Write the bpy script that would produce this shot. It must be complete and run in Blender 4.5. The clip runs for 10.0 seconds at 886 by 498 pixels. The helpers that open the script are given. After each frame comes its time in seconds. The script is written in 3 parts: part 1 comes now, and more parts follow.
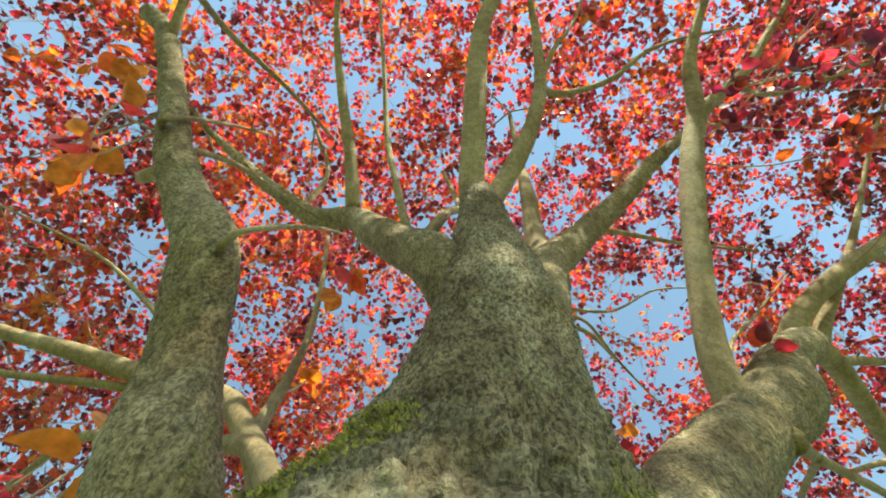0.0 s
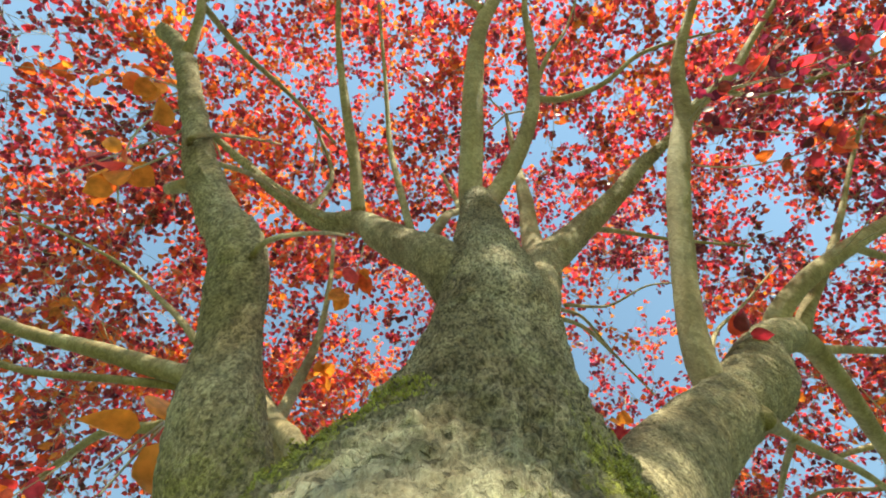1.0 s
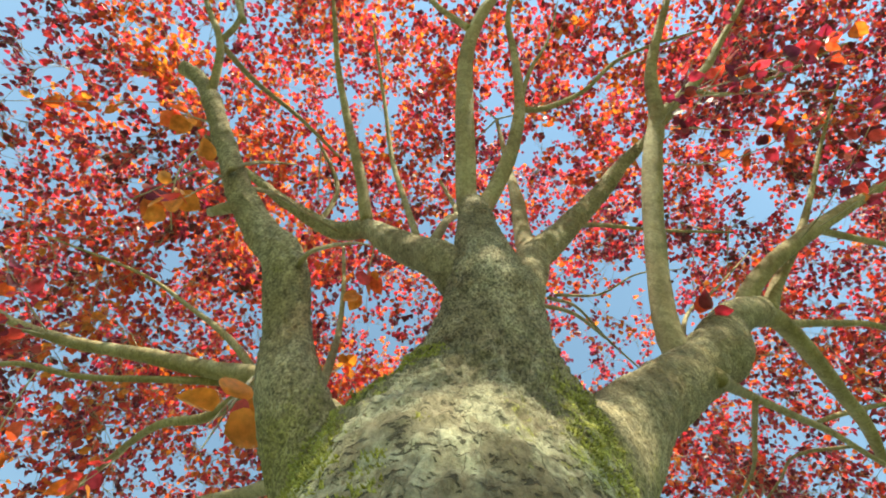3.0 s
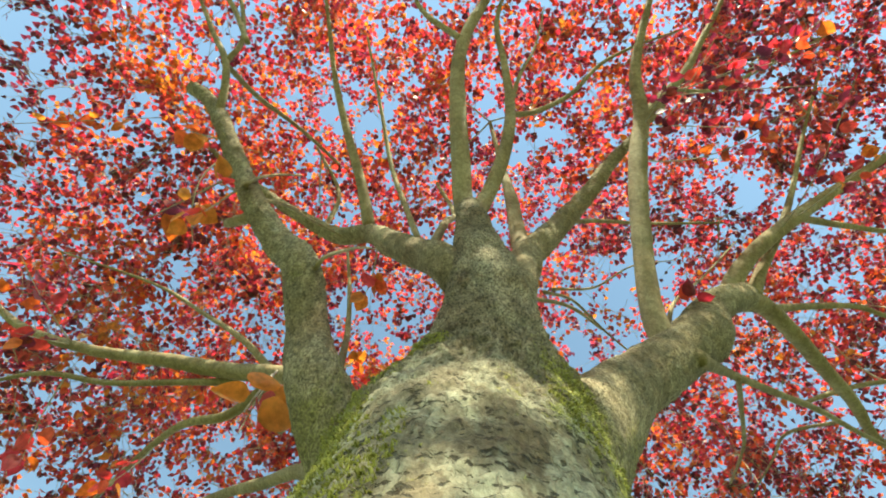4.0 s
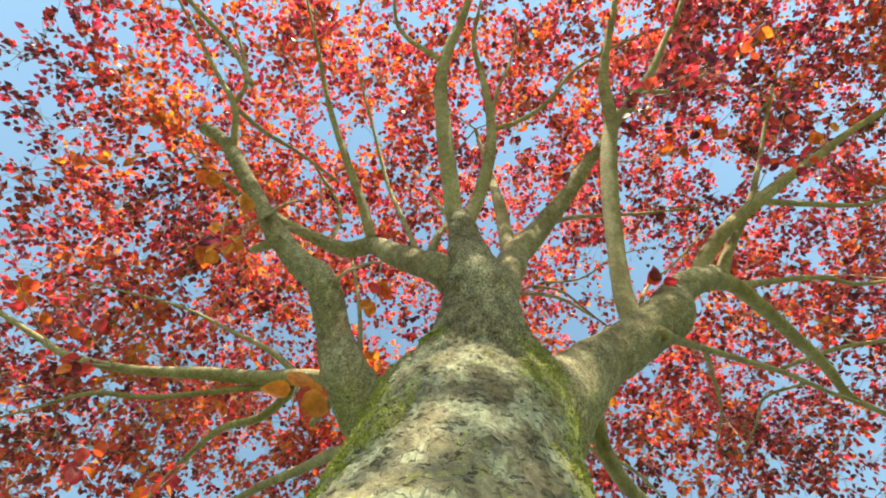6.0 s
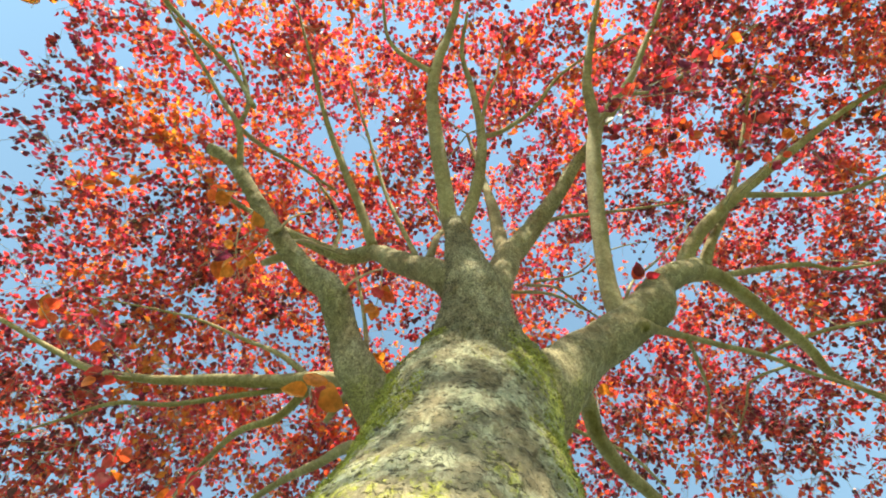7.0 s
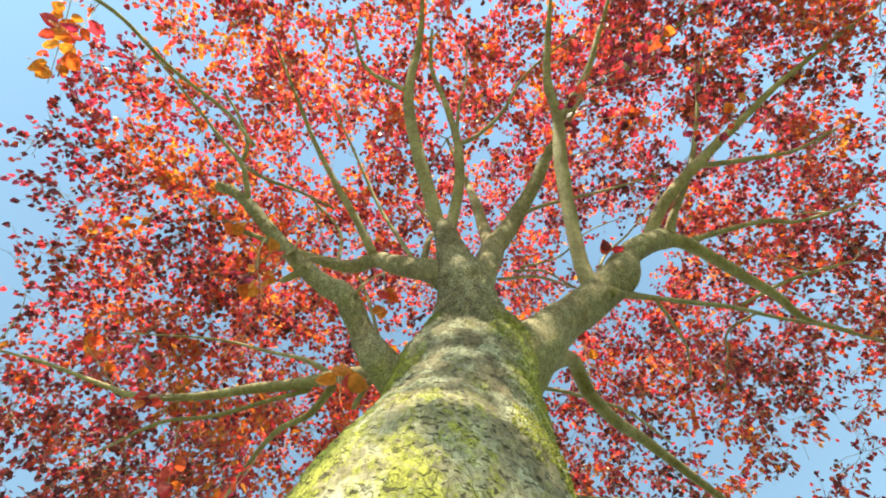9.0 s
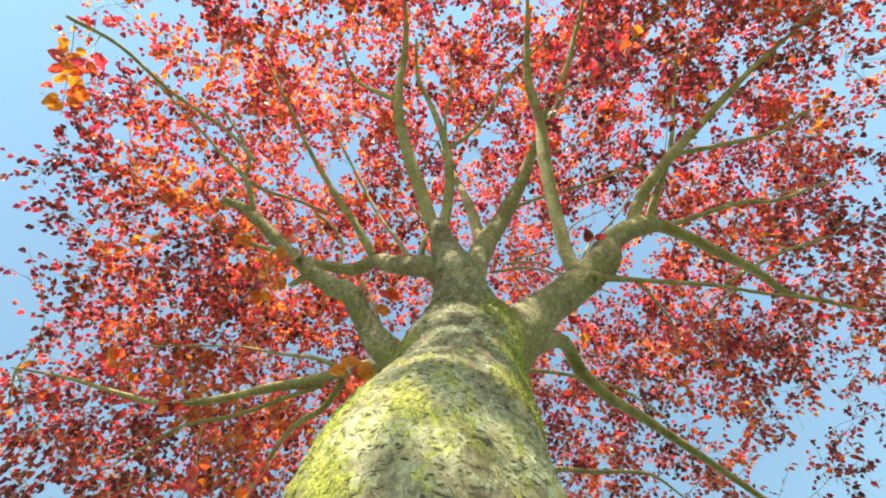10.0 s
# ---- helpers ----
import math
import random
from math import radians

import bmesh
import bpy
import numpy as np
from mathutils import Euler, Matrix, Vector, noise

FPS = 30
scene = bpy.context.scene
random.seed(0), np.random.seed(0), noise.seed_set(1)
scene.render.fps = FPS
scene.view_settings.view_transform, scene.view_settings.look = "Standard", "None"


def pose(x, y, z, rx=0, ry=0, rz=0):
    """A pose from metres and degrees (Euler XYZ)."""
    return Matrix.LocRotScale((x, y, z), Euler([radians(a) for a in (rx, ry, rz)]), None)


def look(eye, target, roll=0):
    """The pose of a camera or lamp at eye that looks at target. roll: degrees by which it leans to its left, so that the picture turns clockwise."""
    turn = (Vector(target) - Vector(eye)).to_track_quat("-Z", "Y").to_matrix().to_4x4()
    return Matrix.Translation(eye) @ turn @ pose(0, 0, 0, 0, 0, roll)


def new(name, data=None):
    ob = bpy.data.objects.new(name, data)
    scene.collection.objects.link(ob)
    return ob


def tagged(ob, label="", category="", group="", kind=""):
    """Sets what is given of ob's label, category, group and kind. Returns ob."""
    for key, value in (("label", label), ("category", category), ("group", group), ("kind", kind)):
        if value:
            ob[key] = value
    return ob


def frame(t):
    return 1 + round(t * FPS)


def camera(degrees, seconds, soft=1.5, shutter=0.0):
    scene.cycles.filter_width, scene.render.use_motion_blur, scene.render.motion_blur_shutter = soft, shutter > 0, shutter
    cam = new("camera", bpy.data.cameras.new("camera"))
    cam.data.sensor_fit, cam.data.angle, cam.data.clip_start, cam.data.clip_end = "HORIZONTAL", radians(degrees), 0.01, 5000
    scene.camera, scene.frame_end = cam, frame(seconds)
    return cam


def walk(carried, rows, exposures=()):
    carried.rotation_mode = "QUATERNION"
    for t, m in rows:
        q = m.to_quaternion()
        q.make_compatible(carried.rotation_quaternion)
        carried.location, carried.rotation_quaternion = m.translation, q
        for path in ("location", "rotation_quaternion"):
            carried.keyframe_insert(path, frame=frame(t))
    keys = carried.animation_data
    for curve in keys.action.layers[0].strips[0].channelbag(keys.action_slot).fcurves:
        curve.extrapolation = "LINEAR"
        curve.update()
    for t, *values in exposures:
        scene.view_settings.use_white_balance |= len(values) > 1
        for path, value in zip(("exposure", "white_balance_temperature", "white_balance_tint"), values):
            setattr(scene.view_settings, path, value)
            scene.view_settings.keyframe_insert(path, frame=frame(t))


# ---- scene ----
cam = camera(90, 10.0, soft=1.9)
walk(cam, (
    (0.0, pose(0.0097, 0.0831, 1.7690, 170.216, -1.392, -6.850)),
    (0.5, pose(0.0063, 0.0748, 1.7305, 170.129, -1.350, -6.436)),
    (1.0, pose(0.0057, 0.0655, 1.6914, 170.066, -1.261, -5.977)),
    (1.5, pose(0.0058, 0.0544, 1.6526, 170.019, -1.126, -5.376)),
    (2.0, pose(0.0003, 0.0439, 1.6151, 170.028, -1.010, -4.726)),
    (2.5, pose(-0.0017, 0.0372, 1.5741, 169.975, -0.868, -4.050)),
    (4.0, pose(-0.0037, 0.0149, 1.4461, 169.961, -0.211, -1.086)),
    (4.5, pose(-0.0000, 0.0000, 1.4000, 170.000, -0.000, 0.000)),
    (5.0, pose(-0.0001, -0.0117, 1.3593, 169.958, 0.258, 1.090)),
    (5.5, pose(0.0016, -0.0247, 1.3137, 169.929, 0.504, 2.153)),
    (7.0, pose(0.0107, -0.0830, 1.1646, 169.868, 1.361, 5.467)),
    (7.5, pose(0.0132, -0.0924, 1.1052, 169.914, 1.736, 6.929)),
    (8.0, pose(0.0180, -0.1028, 1.0511, 169.942, 2.142, 8.595)),
    (8.5, pose(0.0248, -0.1166, 0.9945, 169.938, 2.532, 10.544)),
    (9.0, pose(0.0337, -0.1258, 0.9336, 169.929, 2.918, 12.529)),
    (9.5, pose(0.0389, -0.1279, 0.8635, 170.032, 3.239, 14.338)),
    (10.0, pose(0.0513, -0.1322, 0.7933, 170.198, 3.527, 16.012)),
), exposures=((0.0, 1.47, 7750, -11), (5.0, 1.53, 7750, -11), (10.0, 1.64, 7750, -11)))

# ---- daylight ----
SUN_UP, SUN_WAY = radians(49), radians(-76)      # height of the sun; its bearing, measured from +x towards +y
world = bpy.data.worlds.new("world")
scene.world = world
world.use_nodes = True
wn = world.node_tree.nodes
sky = wn.new("ShaderNodeTexSky")
sky.sky_type, sky.sun_disc = "NISHITA", False
sky.sun_elevation, sky.sun_rotation = SUN_UP, radians(90) - SUN_WAY
sky.air_density, sky.dust_density, sky.ozone_density = 1.0, 0.0, 0.4
wn["Background"].inputs["Strength"].default_value = 0.128
world.node_tree.links.new(sky.outputs[0], wn["Background"].inputs["Color"])
sun = new("sun", bpy.data.lights.new("sun", "SUN"))
sun.data.energy, sun.data.angle, sun.data.color = 5.0, radians(0.55), (1.0, 0.94, 0.84)
toward_sun = Vector((math.cos(SUN_UP) * math.cos(SUN_WAY), math.cos(SUN_UP) * math.sin(SUN_WAY), math.sin(SUN_UP)))
sun.matrix_world = look((0, 0, 12), Vector((0, 0, 12)) - toward_sun)


# ---- materials ----
def material(name):
    m = bpy.data.materials.new(name)
    m.use_nodes = True
    t = m.node_tree
    return m, t.nodes, t.links, t.nodes["Principled BSDF"]


def node(nodes, kind, **values):
    n = nodes.new(kind)
    for key, value in values.items():
        n.inputs[key.replace("_", " ")].default_value = value
    return n


def ramp(nodes, stops):
    r = nodes.new("ShaderNodeValToRGB")
    el = r.color_ramp.elements
    while len(el) < len(stops):
        el.new(0.5)
    for e, (at, colour) in zip(el, stops):
        e.position, e.color = at, (*colour, 1)
    return r


def blend(nodes, links, fac, a, b, kind="MIX"):
    m = nodes.new("ShaderNodeMix")
    m.data_type, m.blend_type = "RGBA", kind
    for socket, value in ((m.inputs[0], fac), (m.inputs[6], a), (m.inputs[7], b)):
        if isinstance(value, (int, float)):
            socket.default_value = value
        elif isinstance(value, tuple):
            socket.default_value = (*value, 1)
        else:
            links.new(value, socket)
    return m.outputs[2]


def stretch(nodes, links, scale):
    tc = nodes.new("ShaderNodeTexCoord")
    mp = nodes.new("ShaderNodeMapping")
    mp.inputs["Scale"].default_value = scale
    links.new(tc.outputs["Object"], mp.inputs["Vector"])
    return mp.outputs[0]


def bark_material(name, dark, mid, pale, moss, lichen, plate, crack=1.0, fibre=1.0, old=None):
    """Bark. moss, lichen: how much of each; plate: cells to the metre; crack, fibre: how strong the cracks between
    the plates and the fine stringy grain are; old: the two heights between which old plates give way to younger, stringy bark."""
    m, n, l, b = material(name)

    def maths(kind, a, c, d=None):
        x = n.new("ShaderNodeMath")
        x.operation = kind
        for socket, value in zip(x.inputs, (a, c, d)):
            if isinstance(value, (int, float)):
                socket.default_value = value
            elif value is not None:
                l.new(value, socket)
        return x.outputs[0]

    def field(scale, way, detail=4.0, rough=0.6, kind="ShaderNodeTexNoise"):
        x = node(n, kind, Scale=scale, Detail=detail, Roughness=rough)
        l.new(way, x.inputs["Vector"])
        return x.outputs[0]

    def curve(value, *stops):
        r = ramp(n, tuple((at, c if isinstance(c, tuple) else (c, c, c)) for at, c in stops))
        l.new(value, r.inputs[0])
        return r.outputs[0]

    long = stretch(n, l, (1, 1, 0.42))
    even = stretch(n, l, (1, 1, 0.75))
    geo = n.new("ShaderNodeNewGeometry")
    sep = n.new("ShaderNodeSeparateXYZ")
    l.new(geo.outputs["Position"], sep.inputs[0])
    if old:
        step = n.new("ShaderNodeMapRange")
        step.inputs[1].default_value, step.inputs[2].default_value = old
        l.new(maths("MULTIPLY_ADD", field(9.0, even), 0.25, maths("ADD", sep.outputs["Z"], -0.125)), step.inputs[0])
        young = step.outputs[0]
    else:
        young = maths("ADD", 0.7, 0.0)
    aged = maths("SUBTRACT", 1.0, young)
    # plates, parted by thin cracks that open and close along their length
    warp = node(n, "ShaderNodeTexNoise", Scale=30.0, Detail=4.0)
    l.new(long, warp.inputs["Vector"])
    bent = blend(n, l, 0.045, long, warp.outputs["Color"], "ADD")
    edge = node(n, "ShaderNodeTexVoronoi", Scale=plate)
    edge.feature = "DISTANCE_TO_EDGE"
    cells = node(n, "ShaderNodeTexVoronoi", Scale=plate)
    l.new(bent, edge.inputs["Vector"])
    l.new(bent, cells.inputs["Vector"])
    opening = curve(field(34.0, even, 4.0), (0.48, 0.0), (0.56, 1.0))
    line = maths("MULTIPLY", curve(edge.outputs["Distance"], (0.01, 1.0), (0.045, 0.0)), opening)
    across = stretch(n, l, (1, 1, 1.7))
    chips = curve(field(90.0, across, 3.5, 0.6), (0.375, 1.0), (0.415, 0.0))     # short dark chips, longer across the stem
    slabs = maths("MULTIPLY", curve(field(36.0, across, 5.0, 0.65), (0.33, 1.0), (0.38, 0.0)), 0.8)
    dark_part = maths("MULTIPLY", maths("MAXIMUM", maths("MULTIPLY", line, 0.4), maths("MAXIMUM", chips, slabs)), crack)
    dark_part = maths("MULTIPLY", dark_part, maths("MULTIPLY_ADD", aged, 0.6, 0.4))
    flecks = curve(field(230.0, long, 3.0, 0.6), (0.345, 1.0), (0.40, 0.0))     # fine fissures in the younger bark
    dark_part = maths("MAXIMUM", dark_part, maths("MULTIPLY", flecks, maths("MULTIPLY", young, 0.8 * fibre)))
    # stringy grain, long up the wood
    flake_at = blend(n, l, 0.02, even, warp.outputs["Color"], "ADD")
    flake = node(n, "ShaderNodeTexVoronoi", Scale=360.0)
    l.new(flake_at, flake.inputs["Vector"])
    flake_tone = n.new("ShaderNodeSeparateColor")
    l.new(flake.outputs["Color"], flake_tone.inputs[0])
    strands = field(270.0, stretch(n, l, (1, 1, 0.40)), 5.0, 0.72)
    grain = maths("MULTIPLY_ADD", flake_tone.outputs[0], 0.16, maths("MULTIPLY_ADD", strands, 0.84, 0.0))
    grit = field(380.0, even, 3.0, 0.65)
    rough_grain = curve(grain, (0.39, 0.30), (0.49, 0.92), (0.59, 1.52))
    soft_grain = curve(field(120.0, even, 5.0, 0.7), (0.36, 0.55), (0.64, 1.32))
    # colour
    tone = curve(field(6.0, long, 5.0, 0.62), (0.32, dark), (0.5, mid), (0.7, pale))
    one = n.new("ShaderNodeSeparateColor")
    l.new(cells.outputs["Color"], one.inputs[0])
    colour = blend(n, l, 1.0, tone, curve(one.outputs[0], (0.0, (0.80, 0.79, 0.77)), (1.0, (1.18, 1.18, 1.2))), "MULTIPLY")
    pat = maths("MULTIPLY", curve(field(17.0, even, 6.0, 0.68), (0.47, 0.0), (0.60, 1.0)), lichen)
    pat = maths("MULTIPLY", pat, maths("MULTIPLY_ADD", aged, 0.75, 0.25))
    colour = blend(n, l, pat, colour, (0.43, 0.40, 0.285))
    rust = maths("MULTIPLY", curve(field(11.0, even, 5.0, 0.7), (0.62, 0.0), (0.72, 1.0)), 0.35)
    colour = blend(n, l, rust, colour, (0.30, 0.17, 0.07))
    # moss in ragged streaks: thick on the two flanks of the stem, thinner over its foot
    flank = n.new("ShaderNodeMapRange")
    flank.inputs[1].default_value, flank.inputs[2].default_value = 0.055, 0.14
    l.new(maths("ABSOLUTE", maths("ADD", sep.outputs["X"], -0.03), 0.0), flank.inputs[0])
    low = n.new("ShaderNodeMapRange")
    low.inputs[1].default_value, low.inputs[2].default_value = 2.12, 1.96
    l.new(sep.outputs["Z"], low.inputs[0])
    foot = n.new("ShaderNodeMapRange")
    foot.inputs[1].default_value, foot.inputs[2].default_value, foot.inputs[4].default_value = 1.90, 1.64, 0.43
    l.new(sep.outputs["Z"], foot.inputs[0])
    where = maths("MAXIMUM", maths("MULTIPLY", flank.outputs[0], low.outputs[0]), foot.outputs[0])
    patches = maths("MULTIPLY_ADD", field(105.0, even, 6.0, 0.75), 0.5, maths("MULTIPLY", field(13.0, long, 5.0, 0.6), 0.5))
    green = maths("MULTIPLY", curve(maths("ADD", patches, maths("MULTIPLY_ADD", where, 0.17, -0.085)), (0.505, 0.0), (0.575, 1.0)), moss)
    colour = blend(n, l, green, colour, curve(grit, (0.33, (0.14, 0.135, 0.03)), (0.66, (0.42, 0.40, 0.075))))
    weather = curve(field(42.0, stretch(n, l, (1, 1, 0.3)), 6.0, 0.7), (0.36, (0.66, 0.64, 0.60)), (0.64, (1.28, 1.27, 1.25)))
    colour = blend(n, l, maths("MULTIPLY", young, fibre), colour, weather, "MULTIPLY")
    colour = blend(n, l, maths("MULTIPLY", young, 0.9 * fibre), colour, rough_grain, "MULTIPLY")
    colour = blend(n, l, maths("MULTIPLY", aged, 0.9), colour, soft_grain, "MULTIPLY")
    colour = blend(n, l, maths("MULTIPLY", dark_part, 0.86), colour, (0.045, 0.037, 0.026))
    l.new(colour, b.inputs["Base Color"])
    b.inputs["Roughness"].default_value = 0.88
    b.inputs["Specular IOR Level"].default_value = 0.2
    height = maths("MULTIPLY_ADD", grain, maths("MULTIPLY", young, 1.3 * fibre), maths("MULTIPLY", grit, 0.3))
    height = maths("MULTIPLY_ADD", one.outputs[0], maths("MULTIPLY", aged, 0.35), height)
    height = maths("MULTIPLY_ADD", dark_part, -0.55, height)
    bump = node(n, "ShaderNodeBump", Strength=0.9, Distance=0.006)
    l.new(height, bump.inputs["Height"])
    l.new(bump.outputs[0], b.inputs["Normal"])
    return m


def leaf_material(name, chance, warm, gloss=1.0):
    """Thin red leaves that let sunlight through; chance: the node output by which one leaf differs from the next;
    warm: how far they lean to orange; gloss: how much they shine."""
    m, n, l, b = material(name)
    which = n.new(chance)
    rnd = which.outputs["Random"] if chance == "ShaderNodeObjectInfo" else which.outputs["Random Per Island"]
    tc = n.new("ShaderNodeNewGeometry")
    # hue drifts in patches; its dark end paints in leaves that stand in shade
    patch = node(n, "ShaderNodeTexNoise", Scale=1.3, Detail=2.0)
    l.new(tc.outputs["Position"], patch.inputs["Vector"])
    pm = n.new("ShaderNodeMapRange")
    pm.inputs[1].default_value, pm.inputs[2].default_value, pm.inputs[3].default_value, pm.inputs[4].default_value = 0.35, 0.65, -0.36 + warm, 0.30 + warm
    l.new(patch.outputs[0], pm.inputs[0])
    across = n.new("ShaderNodeSeparateXYZ")
    l.new(tc.outputs["Position"], across.inputs[0])
    lean = n.new("ShaderNodeMapRange")               # one side of the tree has turned further towards orange
    lean.inputs[1].default_value, lean.inputs[2].default_value, lean.inputs[3].default_value, lean.inputs[4].default_value = -1.5, 1.5, 0.04, -0.13
    l.new(across.outputs["X"], lean.inputs[0])
    outer = n.new("ShaderNodeMapRange")              # and the rim beyond it has stayed dark crimson
    outer.inputs[1].default_value, outer.inputs[2].default_value, outer.inputs[3].default_value, outer.inputs[4].default_value = -1.6, -2.8, 0.0, -0.20
    l.new(across.outputs["X"], outer.inputs[0])
    lean_all = n.new("ShaderNodeMath")
    l.new(lean.outputs[0], lean_all.inputs[0])
    l.new(outer.outputs[0], lean_all.inputs[1])
    both_ways = n.new("ShaderNodeMath")
    l.new(pm.outputs[0], both_ways.inputs[0])
    l.new(lean_all.outputs[0], both_ways.inputs[1])
    add = n.new("ShaderNodeMath")
    l.new(rnd, add.inputs[0])
    l.new(both_ways.outputs[0], add.inputs[1])
    top = ramp(n, ((0.0, (0.12, 0.042, 0.060)), (0.35, (0.28, 0.085, 0.085)), (0.7, (0.36, 0.12, 0.090)), (0.9, (0.42, 0.165, 0.085)), (1.0, (0.44, 0.22, 0.10))))
    glow = ramp(n, ((0.0, (0.16, 0.014, 0.050)), (0.18, (0.34, 0.020, 0.07)), (0.42, (0.80, 0.036, 0.078)), (0.64, (0.94, 0.078, 0.045)), (0.85, (0.95, 0.175, 0.028)), (1.0, (0.94, 0.30, 0.04))))
    l.new(add.outputs[0], top.inputs[0])
    l.new(add.outputs[0], glow.inputs[0])
    blotch = node(n, "ShaderNodeTexNoise", Scale=55.0, Detail=4.0)
    l.new(tc.outputs["Position"], blotch.inputs["Vector"])
    bl = ramp(n, ((0.3, (0.6, 0.6, 0.6)), (0.65, (1.1, 1.1, 1.1))))
    l.new(blotch.outputs[0], bl.inputs[0])
    l.new(blend(n, l, 1.0, top.outputs[0], bl.outputs[0], "MULTIPLY"), b.inputs["Base Color"])
    b.inputs["Roughness"].default_value = 0.47
    b.inputs["Specular IOR Level"].default_value = gloss
    thin = n.new("ShaderNodeBsdfTranslucent")
    l.new(blend(n, l, 1.0, glow.outputs[0], bl.outputs[0], "MULTIPLY"), thin.inputs["Color"])
    both = n.new("ShaderNodeMixShader")
    both.inputs[0].default_value = 0.57
    l.new(b.outputs[0], both.inputs[1])
    l.new(thin.outputs[0], both.inputs[2])
    l.new(both.outputs[0], n["Material Output"].inputs["Surface"])
    return m


BARK_TRUNK = bark_material("old_bark", (0.135, 0.102, 0.063), (0.215, 0.172, 0.112), (0.325, 0.278, 0.198), 0.9, 0.75, 60.0, old=(1.82, 2.02))
BARK_LIMB = bark_material("limb_bark", (0.160, 0.118, 0.068), (0.255, 0.200, 0.122), (0.385, 0.32, 0.212), 0.30, 0.3, 80.0, 0.9, 1.0)
BARK_BRANCH = bark_material("branch_bark", (0.185, 0.134, 0.076), (0.275, 0.210, 0.124), (0.38, 0.31, 0.205), 0.10, 0.25, 90.0, 0.25, 0.35)
BARK_TWIG, tn, tl, tb = material("twig_bark")
twn = node(tn, "ShaderNodeTexNoise", Scale=30.0, Detail=5.0)
twr = ramp(tn, ((0.3, (0.22, 0.175, 0.125)), (0.7, (0.45, 0.385, 0.29))))
tl.new(twn.outputs[0], twr.inputs[0])
tl.new(twr.outputs[0], tb.inputs["Base Color"])
tb.inputs["Roughness"].default_value = 0.7
LEAF = leaf_material("red_leaf", "ShaderNodeNewGeometry", 0.0)
LEAF_NEAR = leaf_material("red_leaf_single", "ShaderNodeObjectInfo", 0.0, 0.4)
LEAF_ORANGE = leaf_material("orange_leaf_single", "ShaderNodeObjectInfo", 0.28, 0.4)
LEAF_AMBER = leaf_material("amber_leaf_single", "ShaderNodeObjectInfo", 0.75, 0.4)
LEAF_DARK = leaf_material("dark_leaf_single", "ShaderNodeObjectInfo", -0.15, 0.4)
MOSS, mn_, ml_, mb_ = material("moss")
mon = node(mn_, "ShaderNodeTexNoise", Scale=60.0, Detail=5.0)
mor = ramp(mn_, ((0.3, (0.09, 0.085, 0.018)), (0.7, (0.36, 0.33, 0.065))))
ml_.new(mon.outputs[0], mor.inputs[0])
ml_.new(mor.outputs[0], mb_.inputs["Base Color"])
mb_.inputs["Roughness"].default_value = 0.95
GRASS, gn, gl, gb = material("lawn")
gno = node(gn, "ShaderNodeTexNoise", Scale=9.0, Detail=8.0, Roughness=0.7)
gl.new(stretch(gn, gl, (1, 1, 1)), gno.inputs["Vector"])
gra = ramp(gn, ((0.3, (0.045, 0.075, 0.018)), (0.7, (0.11, 0.14, 0.04))))
gl.new(gno.outputs[0], gra.inputs[0])
gl.new(gra.outputs[0], gb.inputs["Base Color"])
gb.inputs["Roughness"].default_value = 0.9


# ---- building helpers ----
def mesh(name, verts, faces, mat, smooth=True):
    me = bpy.data.meshes.new(name)
    me.from_pydata(verts, [], faces)
    me.materials.append(mat)
    if smooth:
        me.polygons.foreach_set("use_smooth", [True] * len(me.polygons))
    me.update()
    return me


def part(name, data, parent, label=""):
    ob = new(name, data)
    ob.parent = parent
    return tagged(ob, label)


def spline(nodes, step):
    """A smooth line through nodes of (x, y, z, r), as an array of points about step apart."""
    p = np.array(nodes, float)
    p = np.vstack([2 * p[0] - p[1], p, 2 * p[-1] - p[-2]])
    out = []
    for i in range(1, len(p) - 2):
        a, b, c, d = p[i - 1:i + 3]
        n = max(2, int(np.linalg.norm((c - b)[:3]) / step))
        t = np.arange(n)[:, None] / n
        out.append(0.5 * (2 * b + (c - a) * t + (2 * a - 5 * b + 4 * c - d) * t ** 2 + (3 * b - a - 3 * c + d) * t ** 3))
    out.append(p[-2][None])
    line = np.vstack(out)
    line[:, 3] = np.maximum(line[:, 3], 0.0012)
    return line


